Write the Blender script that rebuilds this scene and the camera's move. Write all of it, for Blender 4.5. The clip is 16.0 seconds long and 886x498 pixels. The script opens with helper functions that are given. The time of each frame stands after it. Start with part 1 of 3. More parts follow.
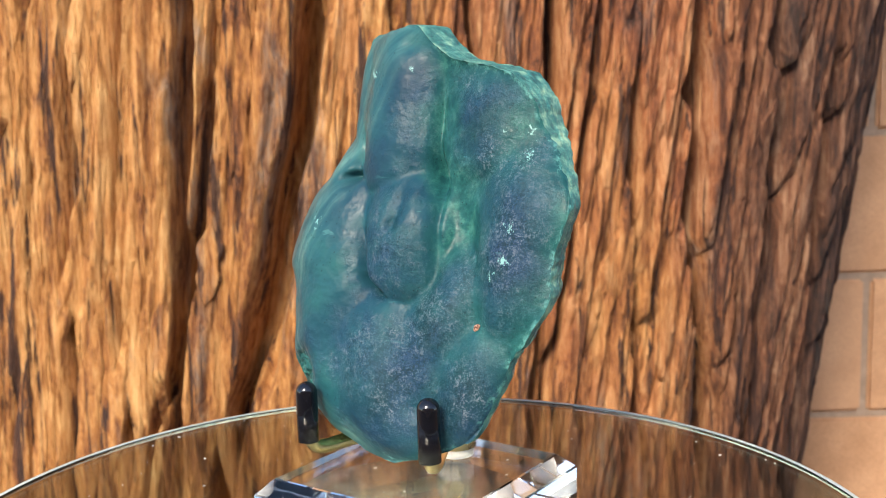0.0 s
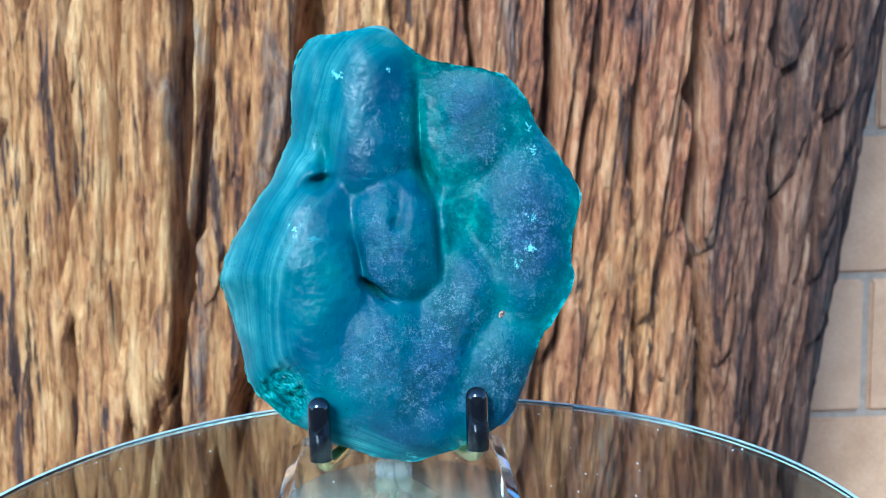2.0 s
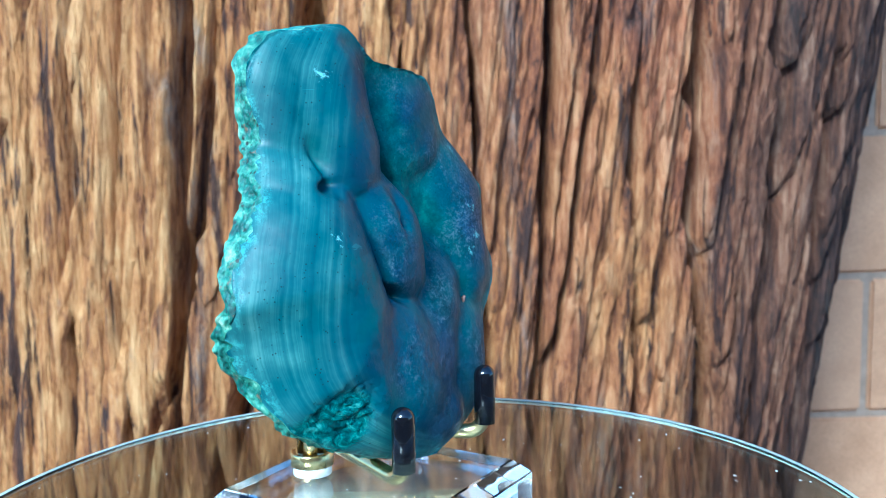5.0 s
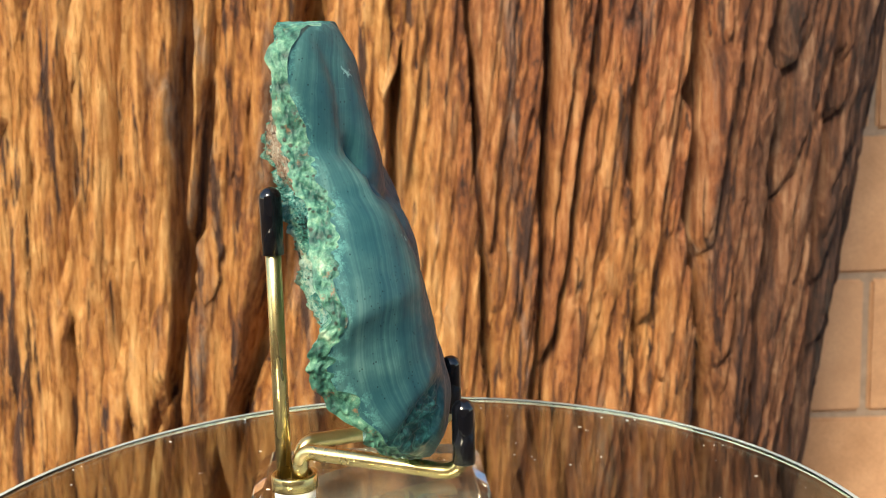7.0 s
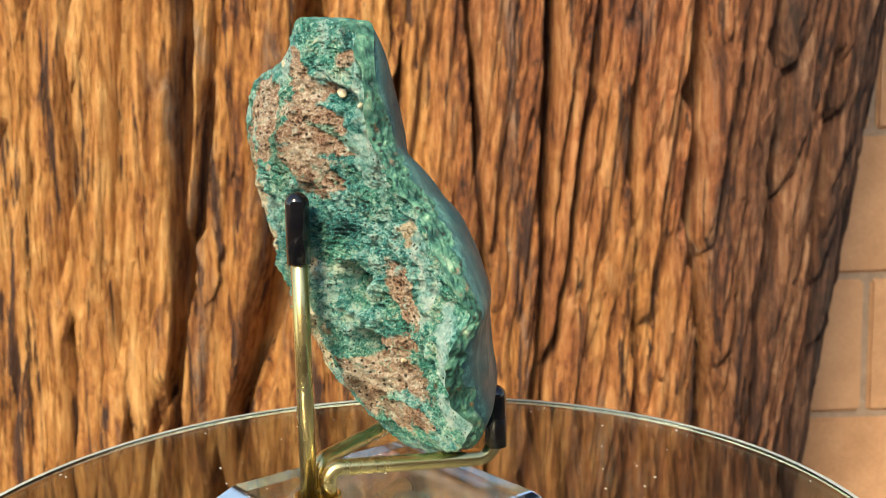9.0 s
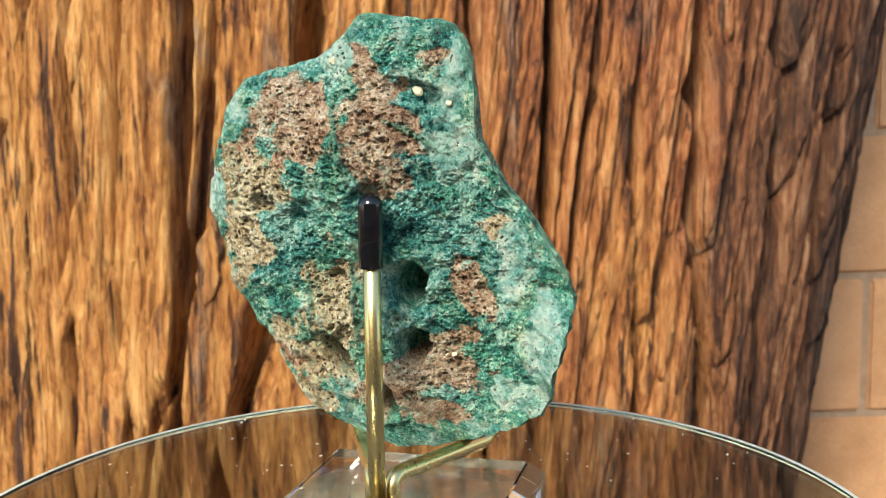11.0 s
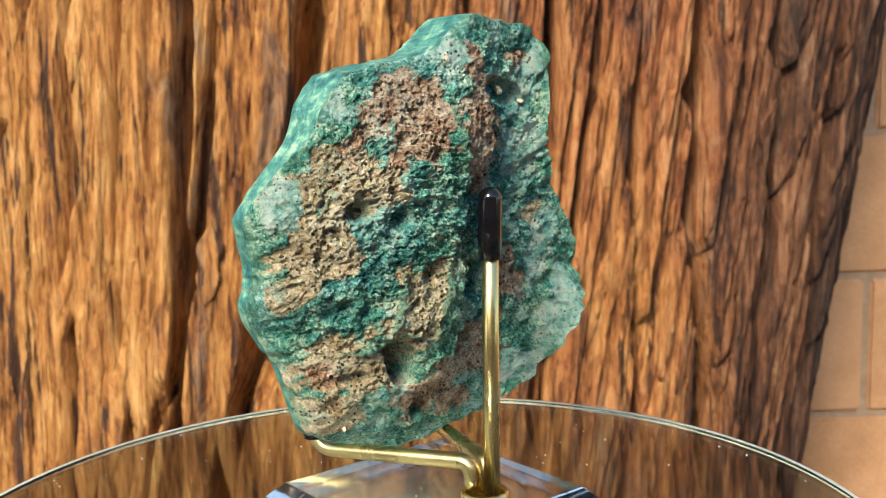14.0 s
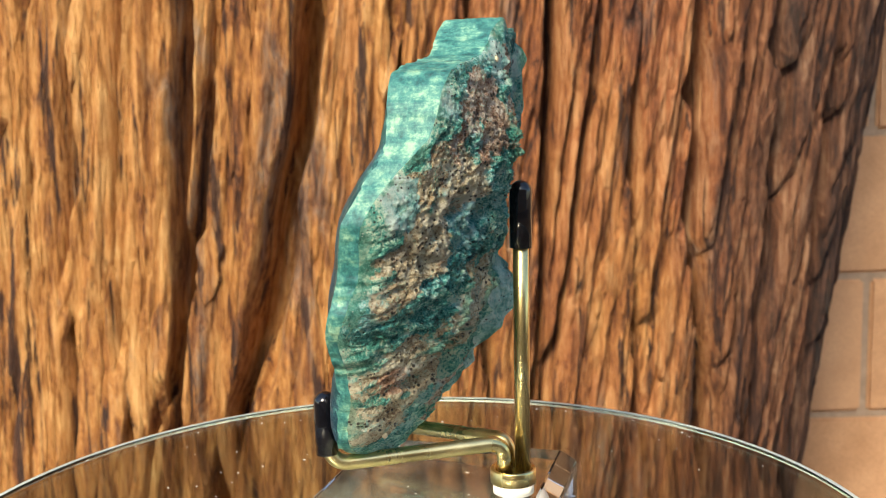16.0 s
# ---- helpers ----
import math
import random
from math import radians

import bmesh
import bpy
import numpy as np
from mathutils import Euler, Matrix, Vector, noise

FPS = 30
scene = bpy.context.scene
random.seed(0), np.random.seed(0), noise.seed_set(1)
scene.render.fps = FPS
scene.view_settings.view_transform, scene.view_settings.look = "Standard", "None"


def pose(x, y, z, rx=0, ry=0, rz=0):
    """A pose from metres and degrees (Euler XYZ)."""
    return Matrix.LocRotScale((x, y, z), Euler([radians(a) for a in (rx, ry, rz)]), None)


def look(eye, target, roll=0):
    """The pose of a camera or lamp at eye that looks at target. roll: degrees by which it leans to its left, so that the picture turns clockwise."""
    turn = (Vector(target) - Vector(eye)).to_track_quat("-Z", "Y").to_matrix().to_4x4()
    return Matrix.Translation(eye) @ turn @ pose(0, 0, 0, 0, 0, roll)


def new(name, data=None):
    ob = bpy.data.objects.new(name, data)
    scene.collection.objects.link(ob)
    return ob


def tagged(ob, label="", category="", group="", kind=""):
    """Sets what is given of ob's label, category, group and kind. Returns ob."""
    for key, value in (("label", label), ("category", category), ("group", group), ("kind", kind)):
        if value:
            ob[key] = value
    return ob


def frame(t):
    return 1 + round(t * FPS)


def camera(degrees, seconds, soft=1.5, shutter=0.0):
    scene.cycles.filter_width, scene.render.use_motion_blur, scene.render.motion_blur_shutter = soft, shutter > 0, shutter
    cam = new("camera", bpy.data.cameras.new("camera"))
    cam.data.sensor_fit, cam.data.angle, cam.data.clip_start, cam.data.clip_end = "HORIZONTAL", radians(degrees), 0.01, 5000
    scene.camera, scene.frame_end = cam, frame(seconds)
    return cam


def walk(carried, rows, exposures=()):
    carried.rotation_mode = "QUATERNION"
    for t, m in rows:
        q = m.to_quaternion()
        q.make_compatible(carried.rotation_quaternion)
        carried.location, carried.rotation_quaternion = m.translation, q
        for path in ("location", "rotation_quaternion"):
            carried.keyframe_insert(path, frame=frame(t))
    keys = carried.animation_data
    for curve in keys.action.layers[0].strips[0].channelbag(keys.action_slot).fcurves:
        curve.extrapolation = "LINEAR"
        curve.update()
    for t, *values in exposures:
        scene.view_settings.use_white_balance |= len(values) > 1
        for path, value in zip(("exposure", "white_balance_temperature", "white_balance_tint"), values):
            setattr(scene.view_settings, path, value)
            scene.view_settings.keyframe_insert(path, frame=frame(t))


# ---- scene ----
cam = camera(45.45, 16.0, soft=0.55)
EYE_Z = 0.90                      # height of the lens over the ground
EYE = Vector((0.00916, -0.212, EYE_Z))
VIEW = look(EYE, EYE + Vector((0, math.cos(radians(8.177)), -math.sin(radians(8.177)))), -1.414)
walk(cam, [(0.0, VIEW), (16.0, VIEW)],
     exposures=[(0.0, 1.52, 6200, 9), (0.5, 1.57, 4950, 3), (1.0, 1.75, 4050, -7), (2.0, 1.68, 3930, -10), (4.2, 1.68, 3980, -10),
                (6.3, 1.55, 4750, -3), (6.7, 1.5, 5600, 0), (7.1, 1.42, 7050, 4), (9.2, 1.38, 7200, 4), (11.5, 1.43, 6500, 1), (13.0, 1.38, 6600, 2), (16.0, 1.38, 6700, 4)])
cam.data.dof.use_dof, cam.data.dof.focus_distance, cam.data.dof.aperture_fstop = True, 0.205, 56.0

# turn of the display about its upright axis: seconds and degrees
TURN = [(0, -34.8), (1, -16.3), (2, 2.5), (3, 21.3), (4, 39.5), (5.2, 61.6), (6.5, 85.3), (7, 93.9), (8, 110.9), (9, 128.2),
        (10.2, 149.8), (11.5, 173.4), (12, 182.3), (13, 200.4), (14, 218.8), (15, 236.7), (16, 254.4)]
DISC_Z = EYE_Z - 0.0907           # top of the glass turntable

# ---- light ----
SUN_UP, SUN_AZ = 36.0, 204.0      # elevation; compass angle from +y, clockwise
world = bpy.data.worlds.new("sky")
scene.world = world
world.use_nodes = True
wn = world.node_tree.nodes
sky = wn.new("ShaderNodeTexSky")
sky.sky_type, sky.sun_disc = "NISHITA", False
sky.sun_elevation, sky.sun_rotation = radians(SUN_UP), radians(SUN_AZ)
world.node_tree.links.new(sky.outputs["Color"], wn["Background"].inputs["Color"])
wn["Background"].inputs["Strength"].default_value = 0.12
sun_data = bpy.data.lights.new("sun", "SUN")
sun_data.energy, sun_data.angle, sun_data.color = 2.6, radians(22), (1.0, 0.85, 0.66)
sun = new("sun", sun_data)
to_sun = Vector((math.sin(radians(SUN_AZ)) * math.cos(radians(SUN_UP)), math.cos(radians(SUN_AZ)) * math.cos(radians(SUN_UP)), math.sin(radians(SUN_UP))))
sun.matrix_world = look(to_sun * 20, (0, 0, 0))


# ---- materials ----
class Mat:
    """A small writer of node materials."""

    def __init__(self, name, rough=0.6, metal=0.0):
        self.m = bpy.data.materials.new(name)
        self.m.use_nodes = True
        self.t = self.m.node_tree
        self.b = self.t.nodes["Principled BSDF"]
        self.b.inputs["Roughness"].default_value = rough
        self.b.inputs["Metallic"].default_value = metal
        self.co = self.t.nodes.new("ShaderNodeTexCoord").outputs["Object"]

    def put(self, socket, value):
        if isinstance(value, bpy.types.NodeSocket):
            self.t.links.new(value, socket)
        elif value is not None:
            socket.default_value = value

    def scaled(self, sx, sy, sz, rot=(0, 0, 0), co=None):
        n = self.t.nodes.new("ShaderNodeMapping")
        n.inputs["Scale"].default_value = (sx, sy, sz)
        n.inputs["Rotation"].default_value = [radians(a) for a in rot]
        self.t.links.new(co or self.co, n.inputs["Vector"])
        return n.outputs["Vector"]

    def noise(self, scale, detail=4, rough=0.55, co=None, distort=0.0):
        n = self.t.nodes.new("ShaderNodeTexNoise")
        n.inputs["Scale"].default_value, n.inputs["Detail"].default_value = scale, detail
        n.inputs["Roughness"].default_value, n.inputs["Distortion"].default_value = rough, distort
        self.t.links.new(co or self.co, n.inputs["Vector"])
        return n.outputs["Fac"]

    def cells(self, scale, co=None, feature="F1"):
        n = self.t.nodes.new("ShaderNodeTexVoronoi")
        n.feature = feature
        n.inputs["Scale"].default_value = scale
        self.t.links.new(co or self.co, n.inputs["Vector"])
        return n.outputs["Distance"]

    def wave(self, scale, distort, co=None, detail=3, dscale=1.0, axis="X"):
        n = self.t.nodes.new("ShaderNodeTexWave")
        n.bands_direction = axis
        n.inputs["Scale"].default_value, n.inputs["Distortion"].default_value = scale, distort
        n.inputs["Detail"].default_value, n.inputs["Detail Scale"].default_value = detail, dscale
        self.t.links.new(co or self.co, n.inputs["Vector"])
        return n.outputs["Fac"]

    def ramp(self, fac, *stops):
        n = self.t.nodes.new("ShaderNodeValToRGB")
        el = n.color_ramp.elements
        while len(el) < len(stops):
            el.new(0.5)
        for e, (at, col) in zip(el, stops):
            e.position = at
            e.color = (*col, 1) if not isinstance(col, (int, float)) else (col, col, col, 1)
        self.t.links.new(fac, n.inputs["Fac"])
        return n.outputs["Color"]

    def mix(self, fac, a, b, mode="MIX"):
        n = self.t.nodes.new("ShaderNodeMix")
        n.data_type, n.blend_type = "RGBA", mode
        self.put(n.inputs["Factor"], fac)
        for sock, v in ((n.inputs[6], a), (n.inputs[7], b)):
            self.put(sock, v if isinstance(v, bpy.types.NodeSocket) else (*v, 1))
        return n.outputs[2]

    def math(self, op, a, b=None):
        n = self.t.nodes.new("ShaderNodeMath")
        n.operation = op
        self.put(n.inputs[0], a), self.put(n.inputs[1], b)
        return n.outputs[0]

    def bump(self, height, strength, dist, after=None):
        n = self.t.nodes.new("ShaderNodeBump")
        n.inputs["Strength"].default_value, n.inputs["Distance"].default_value = strength, dist
        self.t.links.new(height, n.inputs["Height"])
        if after:
            self.t.links.new(after, n.inputs["Normal"])
        return n.outputs["Normal"]

    def axis(self, which):
        n = self.t.nodes.new("ShaderNodeSeparateXYZ")
        self.t.links.new(self.co, n.inputs[0])
        return n.outputs[which]

    def attr(self, name):
        n = self.t.nodes.new("ShaderNodeAttribute")
        n.attribute_name = name
        return n.outputs["Fac"]

    def done(self, colour=None, normal=None, rough=None):
        self.put(self.b.inputs["Base Color"], colour if isinstance(colour, bpy.types.NodeSocket) else (*colour, 1))
        if normal:
            self.put(self.b.inputs["Normal"], normal)
        self.put(self.b.inputs["Roughness"], rough)
        return self.m


def bark_material():
    k = Mat("bark", 0.85)
    strand = k.noise(1.0, 8, 0.72, k.scaled(30, 30, 2.0), 0.35)
    patch = k.noise(1.0, 6, 0.72, k.scaled(80, 80, 20), 0.9)
    fibre = k.noise(1.0, 5, 0.7, k.scaled(190, 190, 9), 0.3)
    fine = k.noise(1.0, 4, 0.75, k.scaled(520, 520, 90), 0.4)
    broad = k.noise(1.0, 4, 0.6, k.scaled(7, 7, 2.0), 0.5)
    tone = k.math("ADD", k.math("MULTIPLY", strand, 0.30), k.math("ADD", k.math("MULTIPLY", patch, 0.34), k.math("ADD", k.math("MULTIPLY", fibre, 0.22), k.math("MULTIPLY", fine, 0.14))))
    # left tan, right red bark, with the brighter lit left side painted in
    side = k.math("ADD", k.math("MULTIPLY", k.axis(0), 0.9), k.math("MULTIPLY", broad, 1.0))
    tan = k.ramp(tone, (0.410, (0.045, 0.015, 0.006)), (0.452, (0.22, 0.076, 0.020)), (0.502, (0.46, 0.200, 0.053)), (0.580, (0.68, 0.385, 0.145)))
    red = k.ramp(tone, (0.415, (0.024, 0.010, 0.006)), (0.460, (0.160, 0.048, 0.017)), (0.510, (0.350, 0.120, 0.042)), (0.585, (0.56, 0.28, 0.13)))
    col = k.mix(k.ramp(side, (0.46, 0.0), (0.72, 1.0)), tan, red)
    grey = k.math("MULTIPLY", k.ramp(k.noise(1.0, 6, 0.65, k.scaled(18, 18, 3.2), 0.5), (0.54, 0.0), (0.62, 0.8)), k.ramp(fine, (0.42, 0.3), (0.55, 1.0)))
    col = k.mix(grey, col, k.ramp(patch, (0.40, (0.05, 0.035, 0.03)), (0.60, (0.26, 0.20, 0.17))))
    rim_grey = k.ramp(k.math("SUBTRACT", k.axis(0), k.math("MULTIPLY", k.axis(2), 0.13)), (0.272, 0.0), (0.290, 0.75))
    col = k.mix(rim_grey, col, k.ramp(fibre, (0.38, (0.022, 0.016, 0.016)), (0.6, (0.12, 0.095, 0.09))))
    # shade of the trunk's right side, painted in as darker brown bark
    side_shade = k.ramp(k.math("ADD", k.math("SUBTRACT", k.axis(0), k.math("MULTIPLY", k.axis(2), 0.13)), k.math("MULTIPLY", broad, 0.10)), (0.16, 0.0), (0.24, 0.8))
    col = k.mix(side_shade, col, k.ramp(tone, (0.43, (0.012, 0.006, 0.004)), (0.475, (0.060, 0.024, 0.013)), (0.52, (0.135, 0.058, 0.030)), (0.58, (0.27, 0.15, 0.09))))
    # cracks coloured almost black, their inner shade put into the bark colour
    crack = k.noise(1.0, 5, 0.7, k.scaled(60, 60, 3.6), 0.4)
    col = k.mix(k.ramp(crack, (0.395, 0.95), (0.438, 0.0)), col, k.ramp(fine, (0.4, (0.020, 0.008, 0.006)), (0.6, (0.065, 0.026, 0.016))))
    nrm = k.bump(crack, 0.8, 0.010, k.bump(patch, 0.8, 0.006, k.bump(strand, 0.7, 0.010, k.bump(fibre, 0.9, 0.005, k.bump(fine, 0.6, 0.002)))))
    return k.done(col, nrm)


def block_material():
    k = Mat("concrete_block", 0.9)
    n = k.noise(11, 6, 0.65)
    g = k.noise(300, 5, 0.75)
    r = k.t.nodes.new("ShaderNodeObjectInfo").outputs["Random"]
    col = k.ramp(n, (0.34, (0.40, 0.215, 0.11)), (0.64, (0.56, 0.325, 0.18)))
    col = k.mix(k.ramp(g, (0.30, 0.55), (0.55, 0.0)), col, (0.30, 0.16, 0.09))
    col = k.mix(k.math("MULTIPLY", r, 0.25), col, (0.58, 0.36, 0.22))
    return k.done(col, k.bump(g, 0.5, 0.002))


def mortar_material():
    k = Mat("mortar", 0.95)
    return k.done(k.ramp(k.noise(60), (0.3, (0.26, 0.19, 0.14)), (0.7, (0.38, 0.28, 0.21))), k.bump(k.noise(300), 0.5, 0.002))


def ground_material():
    k = Mat("soil", 0.95)
    n, g = k.noise(2.2, 6), k.noise(60, 6, 0.7)
    col = k.mix(k.ramp(g, (0.35, 0.0), (0.65, 1.0)), k.ramp(n, (0.3, (0.10, 0.065, 0.04)), (0.7, (0.17, 0.115, 0.075))), (0.20, 0.12, 0.07))
    return k.done(col, k.bump(g, 0.8, 0.02))


def glass_material(name, tint, rough=0.0, ior=1.5):
    k = Mat(name, rough)
    k.b.inputs["Transmission Weight"].default_value = 1.0
    k.b.inputs["IOR"].default_value = ior
    return k.done(tint)


def acrylic_material():
    k = Mat("acrylic", 0.02)
    k.b.inputs["Transmission Weight"].default_value = 1.0
    k.b.inputs["IOR"].default_value = 1.49
    scuff = k.ramp(k.noise(300, 4, 0.7), (0.52, 0.015), (0.75, 0.12))
    return k.done((0.97, 0.985, 0.98), k.bump(k.noise(90, 2), 0.05, 0.0006), scuff)


def brass_material():
    k = Mat("brass", 0.16, 1.0)
    n = k.noise(90, 4, 0.6, k.scaled(1, 1, 0.25))
    col = k.ramp(n, (0.3, (0.62, 0.48, 0.20)), (0.7, (0.78, 0.66, 0.34)))
    return k.done(col, k.bump(k.noise(500, 3), 0.05, 0.0004), k.ramp(n, (0.35, 0.22), (0.75, 0.36)))


def rubber_material():
    k = Mat("vinyl", 0.07)
    k.b.inputs["Specular IOR Level"].default_value = 0.6
    return k.done((0.004, 0.004, 0.006), k.bump(k.noise(260, 3), 0.05, 0.0006), k.ramp(k.noise(500, 3), (0.55, 0.05), (0.8, 0.14)))


def frosted_material():
    k = Mat("frosted_plastic", 0.55)
    return k.done(k.ramp(k.noise(400), (0.3, (0.62, 0.62, 0.64)), (0.7, (0.78, 0.78, 0.78))))


def dust_material():
    k = Mat("dust", 0.9)
    return k.done((0.6, 0.58, 0.54))


def front_material():
    k = Mat("chrysocolla", 0.42)
    k.b.inputs["Specular IOR Level"].default_value = 0.17
    sugar = k.attr("sugar")
    n = k.noise(55, 5, 0.55)
    col = k.ramp(n, (0.30, (0.009, 0.031, 0.058)), (0.50, (0.012, 0.056, 0.078)), (0.70, (0.018, 0.090, 0.092)))
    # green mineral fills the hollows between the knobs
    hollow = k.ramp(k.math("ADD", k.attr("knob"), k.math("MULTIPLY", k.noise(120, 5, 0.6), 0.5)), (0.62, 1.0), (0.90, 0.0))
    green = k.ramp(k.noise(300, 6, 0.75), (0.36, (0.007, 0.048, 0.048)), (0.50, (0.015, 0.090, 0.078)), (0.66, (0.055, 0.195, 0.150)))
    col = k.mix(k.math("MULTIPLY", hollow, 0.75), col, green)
    # pale growth layers that crop out along the rounded flank
    depth = k.math("ADD", k.attr("layer"), k.math("MULTIPLY", k.noise(70, 3), 3.0))
    line = k.t.nodes.new("ShaderNodeTexNoise")
    line.noise_dimensions = "1D"
    line.inputs["Scale"].default_value, line.inputs["Detail"].default_value, line.inputs["Roughness"].default_value = 0.30, 5, 0.58
    k.t.links.new(depth, line.inputs["W"])
    cloud = k.math("ADD", k.math("MULTIPLY", line.outputs["Fac"], 0.52), k.math("MULTIPLY", k.noise(85, 4, 0.6), 0.48))
    flank = k.ramp(k.math("MULTIPLY", k.math("ADD", k.attr("from_edge"), k.math("MULTIPLY", k.noise(60, 3), 9.0)), 0.04), (0.48, 1.0), (0.86, 0.0))
    tone = k.ramp(cloud, (0.36, (0.016, 0.062, 0.080)), (0.46, (0.026, 0.092, 0.104)), (0.55, (0.050, 0.138, 0.140)), (0.66, (0.120, 0.250, 0.225)))
    col = k.mix(k.math("MULTIPLY", flank, 0.85), col, tone)
    shard = k.noise(420, 6, 0.7, None, 1.0)
    col = k.mix(k.ramp(k.attr("broken"), (0.25, 0.0), (0.6, 0.9)), col, k.ramp(shard, (0.38, (0.004, 0.028, 0.030)), (0.5, (0.014, 0.085, 0.080)), (0.66, (0.09, 0.26, 0.22))))
    # dark, sugary bloom on the knobs: violet-blue and grey grains
    patchy = k.ramp(k.math("ADD", k.math("MULTIPLY", sugar, 0.48), k.math("MULTIPLY", k.noise(150, 6, 0.7), 0.8)), (0.52, 0.0), (0.90, 1.0))
    grain = k.math("ADD", k.math("MULTIPLY", k.noise(1900, 3, 0.9), 0.6), k.math("MULTIPLY", k.noise(520, 5, 0.75), 0.4))
    blue = k.ramp(k.noise(85, 4, 0.6), (0.40, (0.006, 0.030, 0.046)), (0.54, (0.010, 0.034, 0.085)), (0.66, (0.024, 0.048, 0.120)))
    col = k.mix(k.math("MULTIPLY", patchy, 0.8), col, blue)
    col = k.mix(k.math("MULTIPLY", patchy, k.ramp(grain, (0.44, 0.85), (0.49, 0.0))), col, (0.004, 0.020, 0.030))
    col = k.mix(k.math("MULTIPLY", patchy, k.math("MULTIPLY", k.ramp(grain, (0.52, 0.0), (0.57, 0.8)), k.ramp(k.noise(110, 5, 0.7), (0.42, 0.1), (0.60, 1.0)))), col, (0.17, 0.19, 0.225))
    pock = k.math("MULTIPLY", k.ramp(k.cells(900), (0.10, 0.7), (0.20, 0.0)), k.ramp(k.noise(240, 3), (0.46, 0.0), (0.56, 1.0)))
    col = k.mix(pock, col, (0.003, 0.018, 0.024))
    scratch = k.math("MULTIPLY", k.ramp(k.noise(1.0, 2, 0.5, k.scaled(160, 160, 900, (0, 28, 0)), 0.6), (0.70, 0.0), (0.73, 0.3)), k.ramp(k.noise(50, 2), (0.5, 0.0), (0.6, 1.0)))
    col = k.mix(scratch, col, (0.09, 0.25, 0.25))
    lip = k.math("MULTIPLY", k.ramp(k.attr("reach"), (0.972, 0.0), (0.994, 1.0)), k.ramp(k.noise(420, 5, 0.8), (0.50, 0.0), (0.60, 0.7)))
    col = k.mix(lip, col, (0.12, 0.32, 0.29))
    # bruised pale chips: x, z in the rock and size (mm)
    for cx, cz, size in ((-11.5, 4.8, 2.1), (-1.1, 5.7, 1.6), (-20.5, -25.3, 1.9), (27.7, -6.4, 1.7), (28.6, -11.3, 2.8), (26.7, -30.5, 2.2), (27.2, -24.5, 1.8), (24.0, -33.5, 1.6), (1.5, -71.5, 1.8), (22.5, -6.6, 1.1)):
        at = k.t.nodes.new("ShaderNodeVectorMath")
        at.operation = "MULTIPLY_ADD"
        k.t.links.new(k.co, at.inputs[0])
        at.inputs[1].default_value = (1000.0 / size, 0, 1000.0 / size)
        at.inputs[2].default_value = (-cx / size, 0, -(cz + 90.7) / size)
        far = k.t.nodes.new("ShaderNodeVectorMath")
        far.operation = "LENGTH"
        k.t.links.new(at.outputs[0], far.inputs[0])
        mask = k.math("LESS_THAN", k.math("ADD", k.math("MULTIPLY", far.outputs["Value"], 0.16), k.noise(800, 6, 0.85)), 0.50)
        col = k.mix(k.math("MULTIPLY", mask, 0.8), col, (0.26, 0.50, 0.47))
    nrm = k.bump(k.math("MULTIPLY", grain, patchy), 0.8, 0.0006, k.bump(k.noise(330, 5, 0.6), 0.12, 0.0006, k.bump(pock, -0.5, 0.0004)))
    return k.done(col, nrm, k.ramp(k.noise(220, 4), (0.35, 0.30), (0.7, 0.55)))


def rim_material():
    k = Mat("cut_edge", 0.5)
    n = k.noise(240, 8, 0.75)
    saw = k.noise(1.0, 3, 0.6, k.scaled(260, 260, 2600, (0, 16, 0)))
    both = k.math("ADD", k.math("MULTIPLY", n, 0.88), k.math("MULTIPLY", saw, 0.12))
    cut_face = k.ramp(both, (0.37, (0.008, 0.066, 0.072)), (0.46, (0.026, 0.150, 0.145)), (0.53, (0.075, 0.255, 0.215)), (0.62, (0.30, 0.50, 0.34)))
    m = k.noise(260, 6, 0.7)
    crust = k.ramp(m, (0.36, (0.008, 0.045, 0.036)), (0.46, (0.028, 0.120, 0.088)), (0.57, (0.10, 0.27, 0.18)), (0.70, (0.40, 0.54, 0.38)))
    crust = k.mix(k.ramp(k.noise(300, 6, 0.7), (0.58, 0.0), (0.66, 0.9)), crust, (0.20, 0.11, 0.06))
    crust = k.mix(k.math("MULTIPLY", k.ramp(k.cells(520), (0.14, 1.0), (0.28, 0.0)), k.ramp(k.noise(150), (0.45, 0.0), (0.52, 1.0))), crust, (0.012, 0.022, 0.014))
    col = k.mix(k.ramp(k.math("ADD", k.attr("crusty"), k.math("MULTIPLY", k.noise(90, 4), 0.5)), (0.5, 0.0), (0.9, 1.0)), cut_face, crust)
    return k.done(col, k.bump(m, 0.6, 0.001, k.bump(both, 0.3, 0.0006)))


